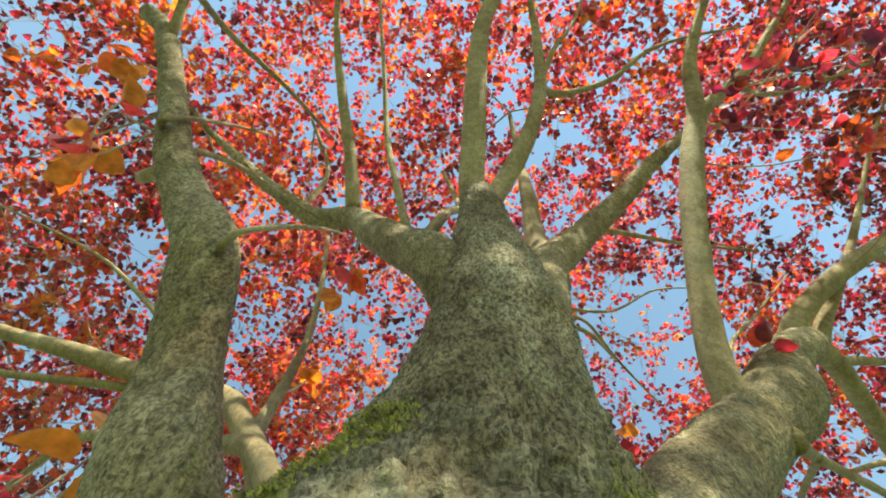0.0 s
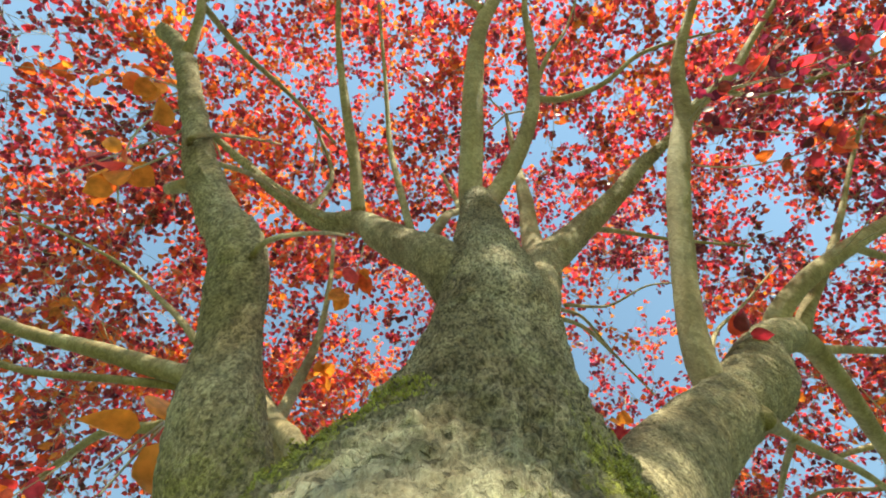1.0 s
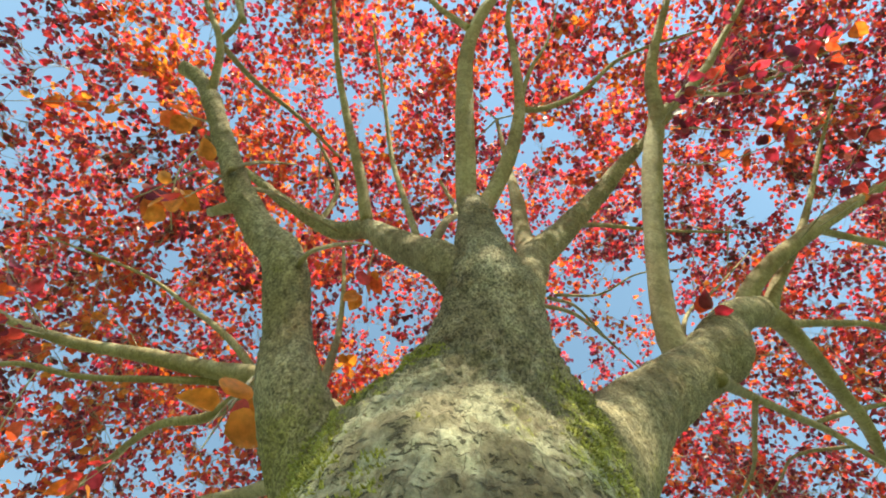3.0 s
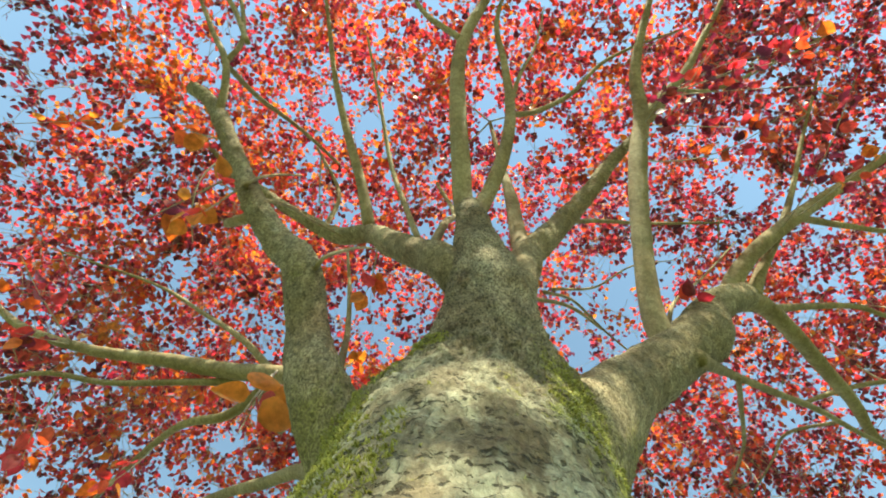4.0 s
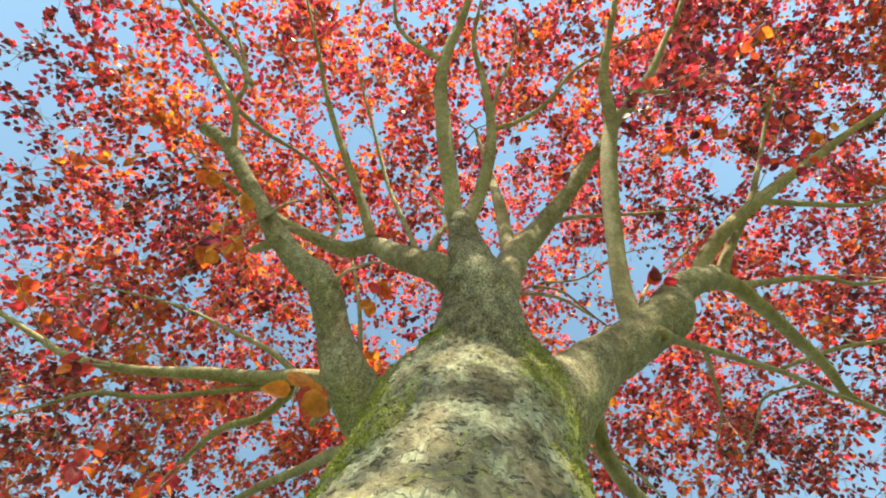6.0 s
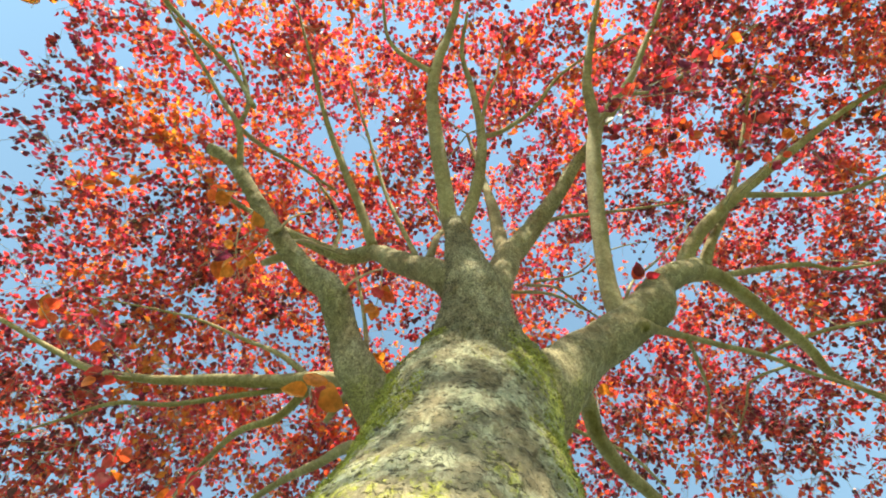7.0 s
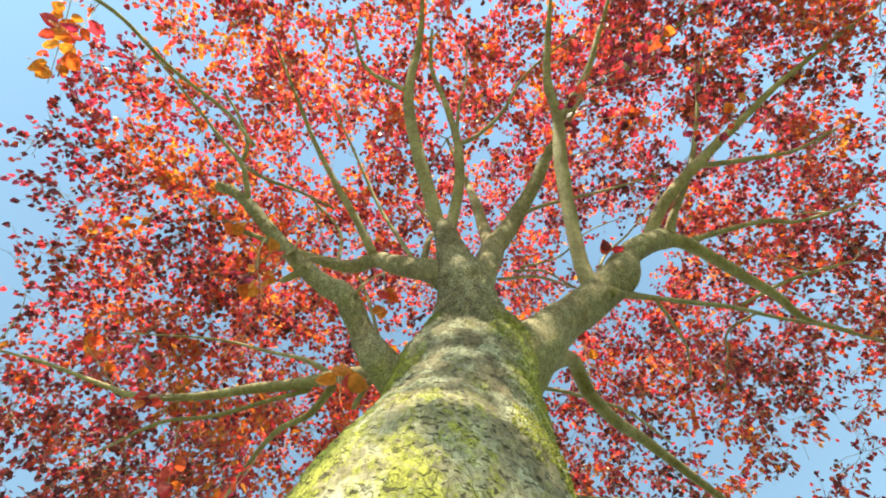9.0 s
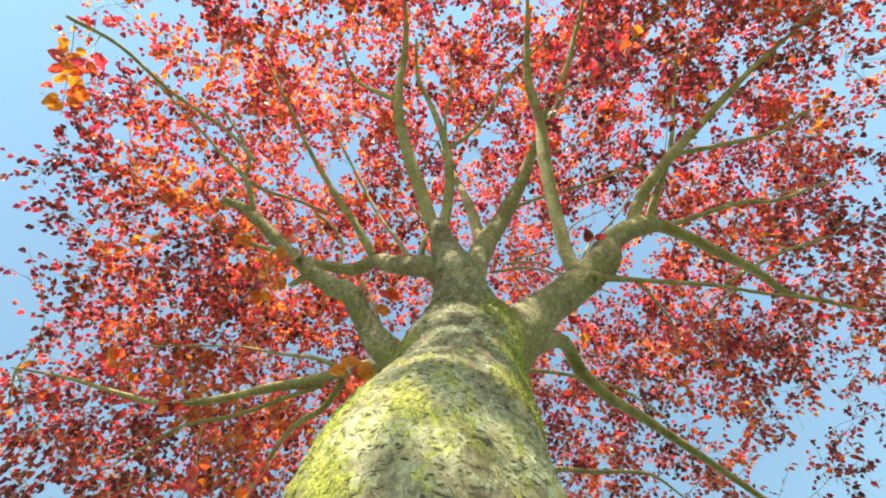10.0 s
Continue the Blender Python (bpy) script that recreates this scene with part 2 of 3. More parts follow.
def tube(line, sides, rough=0.0, level=False):
    """Rings round a line of (x, y, z, r), closed at both ends; rough: how uneven the bark is, in metres;
    level: whether the rings lie level."""
    verts, faces, first = [], [], 0
    along = np.gradient(line[:, :3], axis=0)
    along /= np.linalg.norm(along, axis=1)[:, None]
    if level:
        along[:] = (0, 0, 1)
    across = np.cross(along[0], (0.31, 0.82, 0.47))
    turn = np.linspace(0, 2 * np.pi, sides, endpoint=False)
    cs, sn = np.cos(turn)[:, None], np.sin(turn)[:, None]
    for (x, y, z, r), d in zip(line, along):
        across = across - d * (across @ d)
        across /= np.linalg.norm(across)
        ways = cs * across + sn * np.cross(d, across)
        for w in ways:
            rr = r
            if rough:
                q = Vector((x + w[0] * r, y + w[1] * r, z + w[2] * r))
                rr += rough * bark(q) * (1 + 1.6 * math.exp(-((z - 1.98) / 0.09) ** 2) * level)
            verts.append((x + w[0] * rr, y + w[1] * rr, z + w[2] * rr))
    rings = len(line)
    for i in range(rings - 1):
        for j in range(sides):
            k = (j + 1) % sides
            faces.append((first + i * sides + j, first + i * sides + k, first + (i + 1) * sides + k, first + (i + 1) * sides + j))
    faces.append(tuple(first + (rings - 1) * sides + j for j in range(sides)))
    faces.append(tuple(first + j for j in reversed(range(sides))))
    return verts, faces


def bark(q):
    """Height of the bark at a place: broad swellings, lumps and scales."""
    broad = noise.noise(Vector((q.x * 9, q.y * 9, q.z * 6)))
    knob = noise.noise(Vector((q.x * 26, q.y * 26, q.z * 17)))
    scale = noise.noise(Vector((q.x * 75, q.y * 75, q.z * 45)))
    crumb = noise.noise(Vector((q.x * 150, q.y * 150, q.z * 95)))
    return 1.0 * broad + 0.75 * knob + 1.1 * abs(scale) + 0.55 * crumb - 0.25


# ---- ground ----
ring = [0.0, 1.5, 4, 10, 30, 100, 400, 2500]
gv, gf = [(0, 0, 0)], []
for r in ring[1:]:
    for k in range(48):
        a = 2 * math.pi * k / 48
        gv.append((r * math.cos(a), r * math.sin(a), 0.03 * noise.noise(Vector((r * math.cos(a) * 0.3, r * math.sin(a) * 0.3, 5))) if r > 2 else 0.0))
for k in range(48):
    gf.append((0, 1 + k, 1 + (k + 1) % 48))
    for i in range(len(ring) - 2):
        a, b = 1 + i * 48, 1 + (i + 1) * 48
        gf.append((a + k, b + k, b + (k + 1) % 48, a + (k + 1) % 48))
ground = new("ground", mesh("ground", gv, gf, GRASS))
tagged(ground, "mown green lawn round the foot of the tree", "ground", kind="structure")

# ---- the tree: stem and limbs, each a line of (x, y, z, radius) ----
tree = new("tree")
tree.location = (-0.06, 0.25, 0)
tagged(tree, "red-leaved tree with mossy scaly grey trunk and spreading limbs", "tree")
tree_frame = Matrix.Translation((0.06, -0.25, 0))
LINES, STEM, GROWN = [], [], []


def wood(name, nodes, sides, step, rough, label=""):
    line = spline(nodes, step)
    LINES.append(line)
    verts, faces = tube(line, sides, rough, name == "trunk")
    if name == "trunk":                             # the stem broadens to both sides where the great limbs part from it
        verts = [(x + (x - 0.045) * (0.15 if x < 0.045 else 0.08) * math.exp(-((z - 2.0) / 0.075) ** 2), y, z) for x, y, z in verts]
        STEM.extend(verts)
    me = mesh(name, verts, faces, {"trunk": BARK_TRUNK, "limb": BARK_LIMB}.get(name, BARK_BRANCH))
    me.transform(tree_frame)
    bearer = tree
    if name == "branch":                            # it belongs to the limb that it grows from, or that its branch grows from
        near = [np.min(((other[:, :3] - line[0, :3]) ** 2).sum(1)) for other, _ in GROWN]
        bearer = GROWN[int(np.argmin(near))][1]
    ob = part(name, me, bearer, label)
    GROWN.append((line, bearer if name == "branch" else ob))
    return ob


wood("trunk", ((-0.060, 0.250, -0.030, 0.250), (-0.060, 0.250, 0.120, 0.205), (-0.060, 0.250, 0.400, 0.172), (-0.058, 0.252, 0.850, 0.153), (-0.054, 0.263, 1.190, 0.163), (-0.049, 0.290, 1.360, 0.170), (-0.014, 0.338, 1.580, 0.162), (0.010, 0.360, 1.750, 0.157), (0.028, 0.375, 1.870, 0.161), (0.034, 0.403, 1.965, 0.165), (0.050, 0.398, 2.030, 0.160), (0.066, 0.347, 2.110, 0.120), (0.080, 0.312, 2.200, 0.100), (0.087, 0.272, 2.280, 0.087), (0.082, 0.212, 2.500, 0.064), (0.079, 0.165, 2.700, 0.051), (0.079, 0.140, 2.850, 0.042)), 260, 0.0055, 0.0052, "thick grey-brown trunk with scaly bark and moss")
wood("limb", ((0.050, 0.520, 1.750, 0.040), (-0.124, 0.400, 1.972, 0.051), (-0.184, 0.343, 2.060, 0.046), (-0.236, 0.306, 2.179, 0.040), (-0.287, 0.208, 2.308, 0.038), (-0.366, 0.176, 2.405, 0.034), (-0.473, 0.096, 2.541, 0.030), (-0.592, -0.005, 2.721, 0.027), (-0.731, -0.144, 2.918, 0.025), (-0.825, -0.218, 3.033, 0.023), (-0.912, -0.257, 3.111, 0.024)), 64, 0.009, 0.004, "stout mossy grey limb")
wood("branch", ((-0.735, -0.144, 2.918, 0.015), (-0.731, -0.231, 2.964, 0.013), (-0.753, -0.336, 3.033, 0.012), (-0.876, -0.476, 3.210, 0.010), (-1.012, -0.657, 3.394, 0.008), (-1.364, -1.137, 3.834, 0.006)), 9, 0.03, 0)
wood("branch", ((-0.753, -0.332, 3.033, 0.010), (-0.731, -0.423, 3.120, 0.009), (-0.777, -0.568, 3.247, 0.008), (-0.871, -0.750, 3.411, 0.006)), 9, 0.03, 0)
wood("branch", ((-0.753, -0.327, 3.032, 0.010), (-0.723, -0.248, 3.221, 0.010), (-0.648, -0.158, 3.459, 0.009), (-0.540, -0.008, 3.737, 0.007)), 9, 0.03, 0)
wood("branch", ((0.000, 0.490, 1.880, 0.040), (-0.100, 0.515, 2.100, 0.027), (-0.205, 0.535, 2.320, 0.022), (-0.305, 0.555, 2.470, 0.022), (-0.414, 0.595, 2.610, 0.026), (-0.684, 0.648, 2.754, 0.026), (-0.950, 0.662, 2.853, 0.023), (-1.271, 0.683, 2.965, 0.019), (-1.615, 0.662, 3.091, 0.016), (-1.860, 0.595, 3.204, 0.013), (-2.281, 0.458, 3.401, 0.010), (-2.834, 0.343, 3.675, 0.006)), 28, 0.02, 0.002)
wood("branch", ((-0.634, 0.677, 2.733, 0.012), (-0.830, 0.704, 2.779, 0.011), (-1.139, 0.745, 2.843, 0.010), (-1.419, 0.749, 2.913, 0.009), (-1.732, 0.835, 2.979, 0.006), (-2.034, 0.926, 3.065, 0.004)), 9, 0.03, 0)
wood("branch", ((-0.483, 0.637, 2.669, 0.014), (-0.648, 0.578, 2.821, 0.011), (-0.934, 0.597, 3.123, 0.009), (-1.356, 0.550, 3.435, 0.007), (-2.085, 0.461, 3.756, 0.004)), 9, 0.03, 0)
wood("branch", ((-0.522, 0.663, 2.684, 0.018), (-0.662, 0.774, 2.705, 0.016), (-0.854, 0.855, 2.772, 0.013), (-1.141, 1.103, 2.932, 0.011), (-1.441, 1.396, 3.083, 0.008)), 9, 0.03, 0)
wood("branch", ((0.000, 0.500, 1.850, 0.030), (-0.252, 0.630, 2.254, 0.018), (-0.444, 0.791, 2.428, 0.015), (-0.678, 0.980, 2.598, 0.012), (-1.035, 1.280, 2.799, 0.009)), 16, 0.025, 0.0012)
wood("limb", ((0.060, 0.270, 2.330, 0.045), (0.001, 0.227, 2.457, 0.044), (-0.071, 0.241, 2.637, 0.043), (-0.186, 0.257, 2.929, 0.043), (-0.296, 0.265, 3.181, 0.040), (-0.458, 0.297, 3.328, 0.036), (-0.680, 0.230, 3.492, 0.028), (-0.921, 0.136, 3.711, 0.022), (-1.273, -0.009, 4.042, 0.014), (-1.737, -0.274, 4.495, 0.008)), 64, 0.009, 0.004, "stout mossy grey limb")
wood("branch", ((-0.296, 0.242, 3.185, 0.026), (-0.363, 0.067, 3.368, 0.022), (-0.472, -0.169, 3.613, 0.019), (-0.582, -0.451, 3.866, 0.015), (-0.693, -0.858, 4.191, 0.011), (-0.829, -1.321, 4.578, 0.007)), 16, 0.025, 0.0012)
wood("branch", ((-0.073, 0.211, 2.683, 0.010), (-0.132, 0.127, 2.901, 0.010), (-0.210, -0.006, 3.178, 0.009), (-0.291, -0.258, 3.476, 0.008), (-0.408, -0.644, 3.849, 0.006)), 9, 0.03, 0)
wood("branch", ((-0.032, 0.224, 2.681, 0.016), (0.002, 0.195, 2.990, 0.014), (0.043, 0.204, 3.496, 0.012), (-0.045, 0.086, 3.923, 0.009)), 9, 0.03, 0)
wood("branch", ((-0.546, 0.305, 3.377, 0.014), (-0.563, 0.142, 3.812, 0.011), (-0.800, -0.115, 4.264, 0.008)), 9, 0.03, 0)
wood("branch", ((0.080, 0.160, 2.750, 0.036), (0.060, 0.125, 2.881, 0.033), (0.052, -0.005, 3.005, 0.034), (0.043, -0.230, 3.248, 0.033), (0.048, -0.459, 3.512, 0.031), (0.101, -0.671, 3.752, 0.028), (0.196, -0.883, 3.993, 0.024), (0.285, -1.152, 4.243, 0.017), (0.392, -1.613, 4.629, 0.010)), 28, 0.02, 0.002)
wood("branch", ((0.059, -0.588, 3.636, 0.017), (-0.025, -0.671, 3.752, 0.015), (-0.123, -0.774, 3.872, 0.013), (-0.181, -0.913, 3.998, 0.011), (-0.196, -1.250, 4.261, 0.007)), 9, 0.03, 0)
wood("branch", ((0.085, 0.155, 2.780, 0.030), (0.121, 0.121, 2.881, 0.027), (0.177, 0.024, 3.000, 0.026), (0.228, -0.102, 3.144, 0.024), (0.259, -0.252, 3.333, 0.021), (0.262, -0.482, 3.617, 0.017), (0.246, -0.730, 3.864, 0.013), (0.322, -1.014, 4.117, 0.009)), 16, 0.025, 0.0012)
wood("branch", ((0.254, -0.209, 3.295, 0.013), (0.388, -0.244, 3.423, 0.012), (0.579, -0.350, 3.594, 0.011), (0.780, -0.534, 3.830, 0.010), (1.040, -0.684, 4.059, 0.008), (1.486, -0.889, 4.400, 0.005)), 9, 0.03, 0)
wood("branch", ((0.257, -0.239, 3.321, 0.011), (0.321, -0.409, 3.503, 0.009), (0.424, -0.588, 3.738, 0.006), (0.529, -0.888, 4.095, 0.003)), 9, 0.03, 0)
wood("limb", ((0.070, 0.320, 2.200, 0.050), (0.150, 0.275, 2.368, 0.045), (0.262, 0.280, 2.823, 0.053), (0.330, 0.262, 2.960, 0.047), (0.455, 0.215, 3.190, 0.043), (0.628, 0.106, 3.412, 0.038), (0.770, -0.021, 3.577, 0.032), (0.975, -0.180, 3.800, 0.022), (1.260, -0.380, 4.120, 0.011)), 64, 0.009, 0.004, "stout mossy grey limb")
wood("branch", ((0.262, 0.286, 2.850, 0.038), (0.285, 0.250, 3.150, 0.033), (0.310, 0.150, 3.501, 0.030), (0.318, 0.004, 3.936, 0.020), (0.301, -0.322, 4.605, 0.010)), 28, 0.02, 0.002)
wood("branch", ((0.486, 0.214, 3.241, 0.012), (0.780, 0.252, 3.691, 0.012), (1.226, 0.303, 4.088, 0.010), (1.922, 0.332, 4.489, 0.007)), 9, 0.03, 0)
wood("limb", ((0.050, 0.420, 1.800, 0.085), (0.150, 0.410, 1.970, 0.088), (0.327, 0.434, 2.217, 0.069), (0.455, 0.456, 2.366, 0.066), (0.606, 0.456, 2.508, 0.067), (0.712, 0.446, 2.606, 0.075), (0.770, 0.432, 2.690, 0.062), (0.810, 0.422, 2.745, 0.050), (0.915, 0.419, 2.849, 0.052), (1.132, 0.459, 3.066, 0.050)), 64, 0.009, 0.004, "stout mossy grey limb")
wood("branch", ((0.586, 0.462, 2.496, 0.046), (0.566, 0.433, 2.522, 0.034), (0.577, 0.386, 2.621, 0.032), (0.619, 0.280, 2.792, 0.031), (0.686, 0.096, 3.028, 0.033), (0.760, -0.074, 3.241, 0.035), (0.844, -0.242, 3.443, 0.032), (0.889, -0.467, 3.665, 0.026), (1.013, -0.746, 3.918, 0.020), (1.197, -1.119, 4.237, 0.013)), 28, 0.02, 0.002)
wood("branch", ((0.841, -0.222, 3.419, 0.028), (0.993, -0.345, 3.563, 0.024), (1.153, -0.477, 3.718, 0.021), (1.350, -0.702, 3.961, 0.017), (1.562, -0.956, 4.209, 0.013), (1.771, -1.276, 4.468, 0.008)), 16, 0.025, 0.0012)
wood("branch", ((1.034, -0.377, 3.599, 0.011), (1.338, -0.412, 3.808, 0.010), (1.709, -0.558, 4.037, 0.009), (2.343, -0.854, 4.394, 0.006)), 9, 0.03, 0)
wood("branch", ((1.081, 0.465, 3.064, 0.042), (1.132, 0.390, 3.118, 0.034), (1.281, 0.296, 3.226, 0.031), (1.515, 0.199, 3.375, 0.031), (1.796, 0.109, 3.564, 0.028), (2.160, -0.012, 3.788, 0.024), (2.641, -0.177, 4.071, 0.020), (3.295, -0.371, 4.410, 0.015), (4.135, -0.655, 4.765, 0.008)), 28, 0.02, 0.002)
wood("branch", ((1.188, 0.470, 3.094, 0.030), (1.294, 0.383, 3.211, 0.022), (1.512, 0.262, 3.435, 0.018), (1.763, 0.082, 3.721, 0.014), (2.059, -0.250, 4.084, 0.010), (2.394, -0.655, 4.460, 0.006)), 16, 0.025, 0.0012)
wood("branch", ((1.559, 0.191, 3.397, 0.017), (2.059, 0.255, 3.690, 0.016), (2.631, 0.309, 3.986, 0.013), (3.234, 0.262, 4.299, 0.010)), 9, 0.03, 0)
wood("branch", ((1.095, 0.467, 3.044, 0.046), (1.255, 0.514, 3.117, 0.036), (1.443, 0.652, 3.174, 0.032), (1.669, 0.836, 3.263, 0.030), (1.927, 1.044, 3.369, 0.028), (2.161, 1.277, 3.459, 0.022), (2.470, 1.461, 3.579, 0.016), (3.076, 1.819, 3.821, 0.009)), 28, 0.02, 0.002)
wood("branch", ((1.279, 0.529, 3.135, 0.018), (1.608, 0.574, 3.330, 0.016), (2.005, 0.626, 3.523, 0.014), (2.340, 0.713, 3.640, 0.012), (2.994, 0.760, 3.906, 0.008)), 9, 0.03, 0)
wood("branch", ((1.769, 1.091, 3.442, 0.010), (2.012, 1.082, 3.545, 0.013), (2.423, 1.121, 3.741, 0.012), (3.037, 1.229, 4.026, 0.009)), 9, 0.03, 0)
wood("branch", ((0.590, 0.433, 2.420, 0.022), (0.811, 0.564, 2.621, 0.013), (1.090, 0.709, 2.798, 0.012), (1.408, 0.868, 2.973, 0.011), (1.791, 1.080, 3.139, 0.010), (2.401, 1.387, 3.389, 0.007)), 16, 0.025, 0.0012)
wood("branch", ((0.851, 0.583, 2.638, 0.008), (0.983, 0.761, 2.789, 0.008), (1.130, 1.009, 2.948, 0.006), (1.215, 1.282, 3.103, 0.004)), 9, 0.03, 0)
wood("branch", ((1.582, 0.961, 3.058, 0.007), (1.525, 1.128, 3.232, 0.007), (1.615, 1.371, 3.392, 0.005), (1.659, 1.683, 3.540, 0.004)), 9, 0.03, 0)
wood("branch", ((0.100, 0.460, 1.900, 0.050), (0.250, 0.540, 2.200, 0.038), (0.459, 0.741, 2.589, 0.032), (0.514, 0.919, 2.619, 0.030), (0.632, 1.125, 2.684, 0.028), (0.817, 1.366, 2.784, 0.025), (1.389, 2.112, 2.906, 0.017), (1.815, 2.733, 3.050, 0.011)), 28, 0.02, 0.002)
wood("branch", ((0.318, 0.917, 2.762, 0.010), (0.514, 1.049, 2.840, 0.009), (0.803, 1.308, 2.997, 0.008), (1.116, 1.731, 3.227, 0.005)), 9, 0.03, 0)
wood("branch", ((0.278, 1.256, 2.499, 0.012), (0.468, 1.464, 2.665, 0.011), (0.822, 1.794, 2.912, 0.009), (1.080, 2.225, 3.140, 0.006)), 9, 0.03, 0)
wood("branch", ((0.278, 0.446, 2.946, 0.008), (0.532, 0.566, 3.230, 0.008), (0.808, 0.792, 3.596, 0.006)), 9, 0.03, 0)
wood("branch", ((-1.640, -1.550, 3.704, 0.012), (-1.348, -1.269, 3.553, 0.011), (-1.124, -0.935, 3.443, 0.011), (-0.850, -0.623, 3.287, 0.010), (-0.680, -0.400, 3.044, 0.010)), 9, 0.03, 0)
wood("branch", ((-0.030, 0.480, 1.980, 0.024), (-0.140, 0.460, 2.190, 0.018), (-0.215, 0.485, 2.310, 0.016), (-0.300, 0.540, 2.380, 0.014), (-0.400, 0.660, 2.450, 0.010)), 28, 0.02, 0.002, "pale sunlit stub of a bough")
wood("branch", ((-0.262, 0.545, 2.410, 0.014), (-0.302, 0.566, 2.722, 0.011), (-0.332, 0.564, 2.925, 0.010), (-0.381, 0.492, 3.192, 0.009), (-0.447, 0.387, 3.464, 0.007)), 16, 0.025, 0.0012)
wood("branch", ((-0.243, 0.202, 2.258, 0.006), (-0.229, 0.181, 2.262, 0.0042), (-0.208, 0.177, 2.313, 0.004), (-0.187, 0.190, 2.433, 0.003), (-0.178, 0.219, 2.580, 0.002)), 9, 0.03, 0)
wood("branch", ((-0.540, 0.075, 2.605, 0.008), (-0.471, 0.055, 2.507, 0.006), (-0.486, 0.043, 2.611, 0.005), (-0.514, 0.037, 2.815, 0.004), (-0.504, 0.040, 3.018, 0.003)), 9, 0.03, 0)
wood("branch", ((-0.511, 0.100, 2.601, 0.008), (-0.468, 0.101, 2.601, 0.006), (-0.476, 0.131, 2.798, 0.006), (-0.491, 0.209, 3.089, 0.005), (-0.382, 0.344, 3.370, 0.004)), 9, 0.03, 0)
wood("branch", ((0.377, 0.453, 3.046, 0.008), (0.635, 0.627, 3.523, 0.007), (0.866, 0.840, 3.689, 0.006), (1.174, 1.093, 3.847, 0.004)), 9, 0.03, 0)
wood("branch", ((0.431, 0.469, 3.145, 0.007), (0.776, 0.582, 3.633, 0.006), (1.084, 0.537, 3.945, 0.005), (1.429, 0.536, 4.149, 0.003)), 9, 0.03, 0)
wood("branch", ((0.593, 0.448, 2.560, 0.010), (0.758, 0.424, 2.848, 0.006), (1.024, 0.412, 3.155, 0.005), (1.420, 0.324, 3.577, 0.003)), 9, 0.03, 0)
wood("branch", ((-0.438, 0.122, 2.516, 0.020), (-0.507, 0.145, 2.552, 0.015), (-0.567, 0.162, 2.590, 0.011)), 16, 0.025, 0.0012)

# ---- moss on the flanks of the stem: small raised cushions ----
rng = np.random.default_rng(7)
skin = np.array(STEM)
low = skin[(skin[:, 2] > 1.05) & (skin[:, 2] < 2.08)]
centre = np.column_stack([np.interp(low[:, 2], LINES[0][:, 2], LINES[0][:, i]) for i in (0, 1)])
facing = low[:, :2] - centre
facing /= np.linalg.norm(facing, axis=1)[:, None]
patchy = np.array([noise.noise(Vector(p * np.array((14, 14, 8)))) + 0.5 * noise.noise(Vector(p * 45)) for p in low])
side_on = np.abs(facing[:, 0]) ** 1.2 * np.where(facing[:, 0] > 0, 0.8, 1.3) * np.clip((2.12 - low[:, 2]) / 0.12, 0, 1) * np.clip((low[:, 2] - 1.0) / 0.5, 0.35, 1)
chosen = np.nonzero((patchy + 1.1 * side_on > np.where((facing[:, 0] < -0.3) & (low[:, 2] > 1.55), 0.66, 0.86)) & (facing[:, 1] < 0.55) & (rng.random(len(low)) < 0.6))[0]
moss_v, moss_f = [], []
for i in chosen:
    out = Vector((*facing[i], 0.2)).normalized()
    u = out.orthogonal().normalized()
    w = out.cross(u)
    for _ in range(6):                               # a tuft of short pointed shoots
        p = Vector(low[i]) + u * rng.normal(0, 0.003) + w * rng.normal(0, 0.003) - out * 0.001
        tip = p + (out + u * rng.normal(0, 0.6) + w * rng.normal(0, 0.6)).normalized() * rng.uniform(0.002, 0.0055)
        k, first = rng.uniform(0.0008, 0.0018), len(moss_v)
        moss_v += [p + u * k, p - u * k * 0.5 + w * k, p - u * k * 0.5 - w * k, tip]
        moss_f += [(first, first + 1, first + 3), (first + 1, first + 2, first + 3), (first + 2, first, first + 3)]
me = mesh("moss", moss_v, moss_f, MOSS)
me.transform(tree_frame)
tagged(part("moss", me, tree, "yellow-green moss cushions"), kind="stuff")

# ---- twigs and foliage ----
rng = np.random.default_rng(7)
CROWN = np.array((0.30, 0.20))                      # the crown's axis
RIM_AT = np.radians([-180, -174, -165, -150, -138, -128, -110, -80, -40, -10, 30, 44, 52, 60, 90, 140, 165, 180])
RIM = np.array([3.55, 3.08, 2.98, 2.98, 3.08, 3.15, 3.25, 3.80, 4.85, 4.75, 4.35, 3.95, 3.75, 3.55, 3.70, 4.20, 4.15, 3.80])


def rim(angle):
    return np.interp(angle, RIM_AT, RIM)


# gaps in the leaves through which the sun reaches the stem: the spot it falls on, and the gap's radius
GAPS = ((-0.02, 0.232, 1.88, 0.075), (0.074, 0.234, 1.84, 0.045), (-0.047, 0.141, 1.41, 0.032), (0.019, 0.154, 1.41, 0.028),
        (0.087, 0.206, 1.36, 0.030), (-0.095, 0.110, 1.24, 0.034), (0.003, 0.108, 1.17, 0.038), (0.062, 0.152, 1.205, 0.030),
        (0.255, 0.235, 2.88, 0.05), (0.21, 0.36, 2.10, 0.032), (0.35, 0.38, 2.27, 0.032), (-0.64, -0.08, 2.80, 0.06))


def sun_line(p, spot):
    """How far each place p lies from the sun's ray to a spot."""
    off = np.asarray(p) - spot
    ray = np.array(toward_sun)
    return np.linalg.norm(off - (off @ ray)[..., None] * ray, axis=-1)


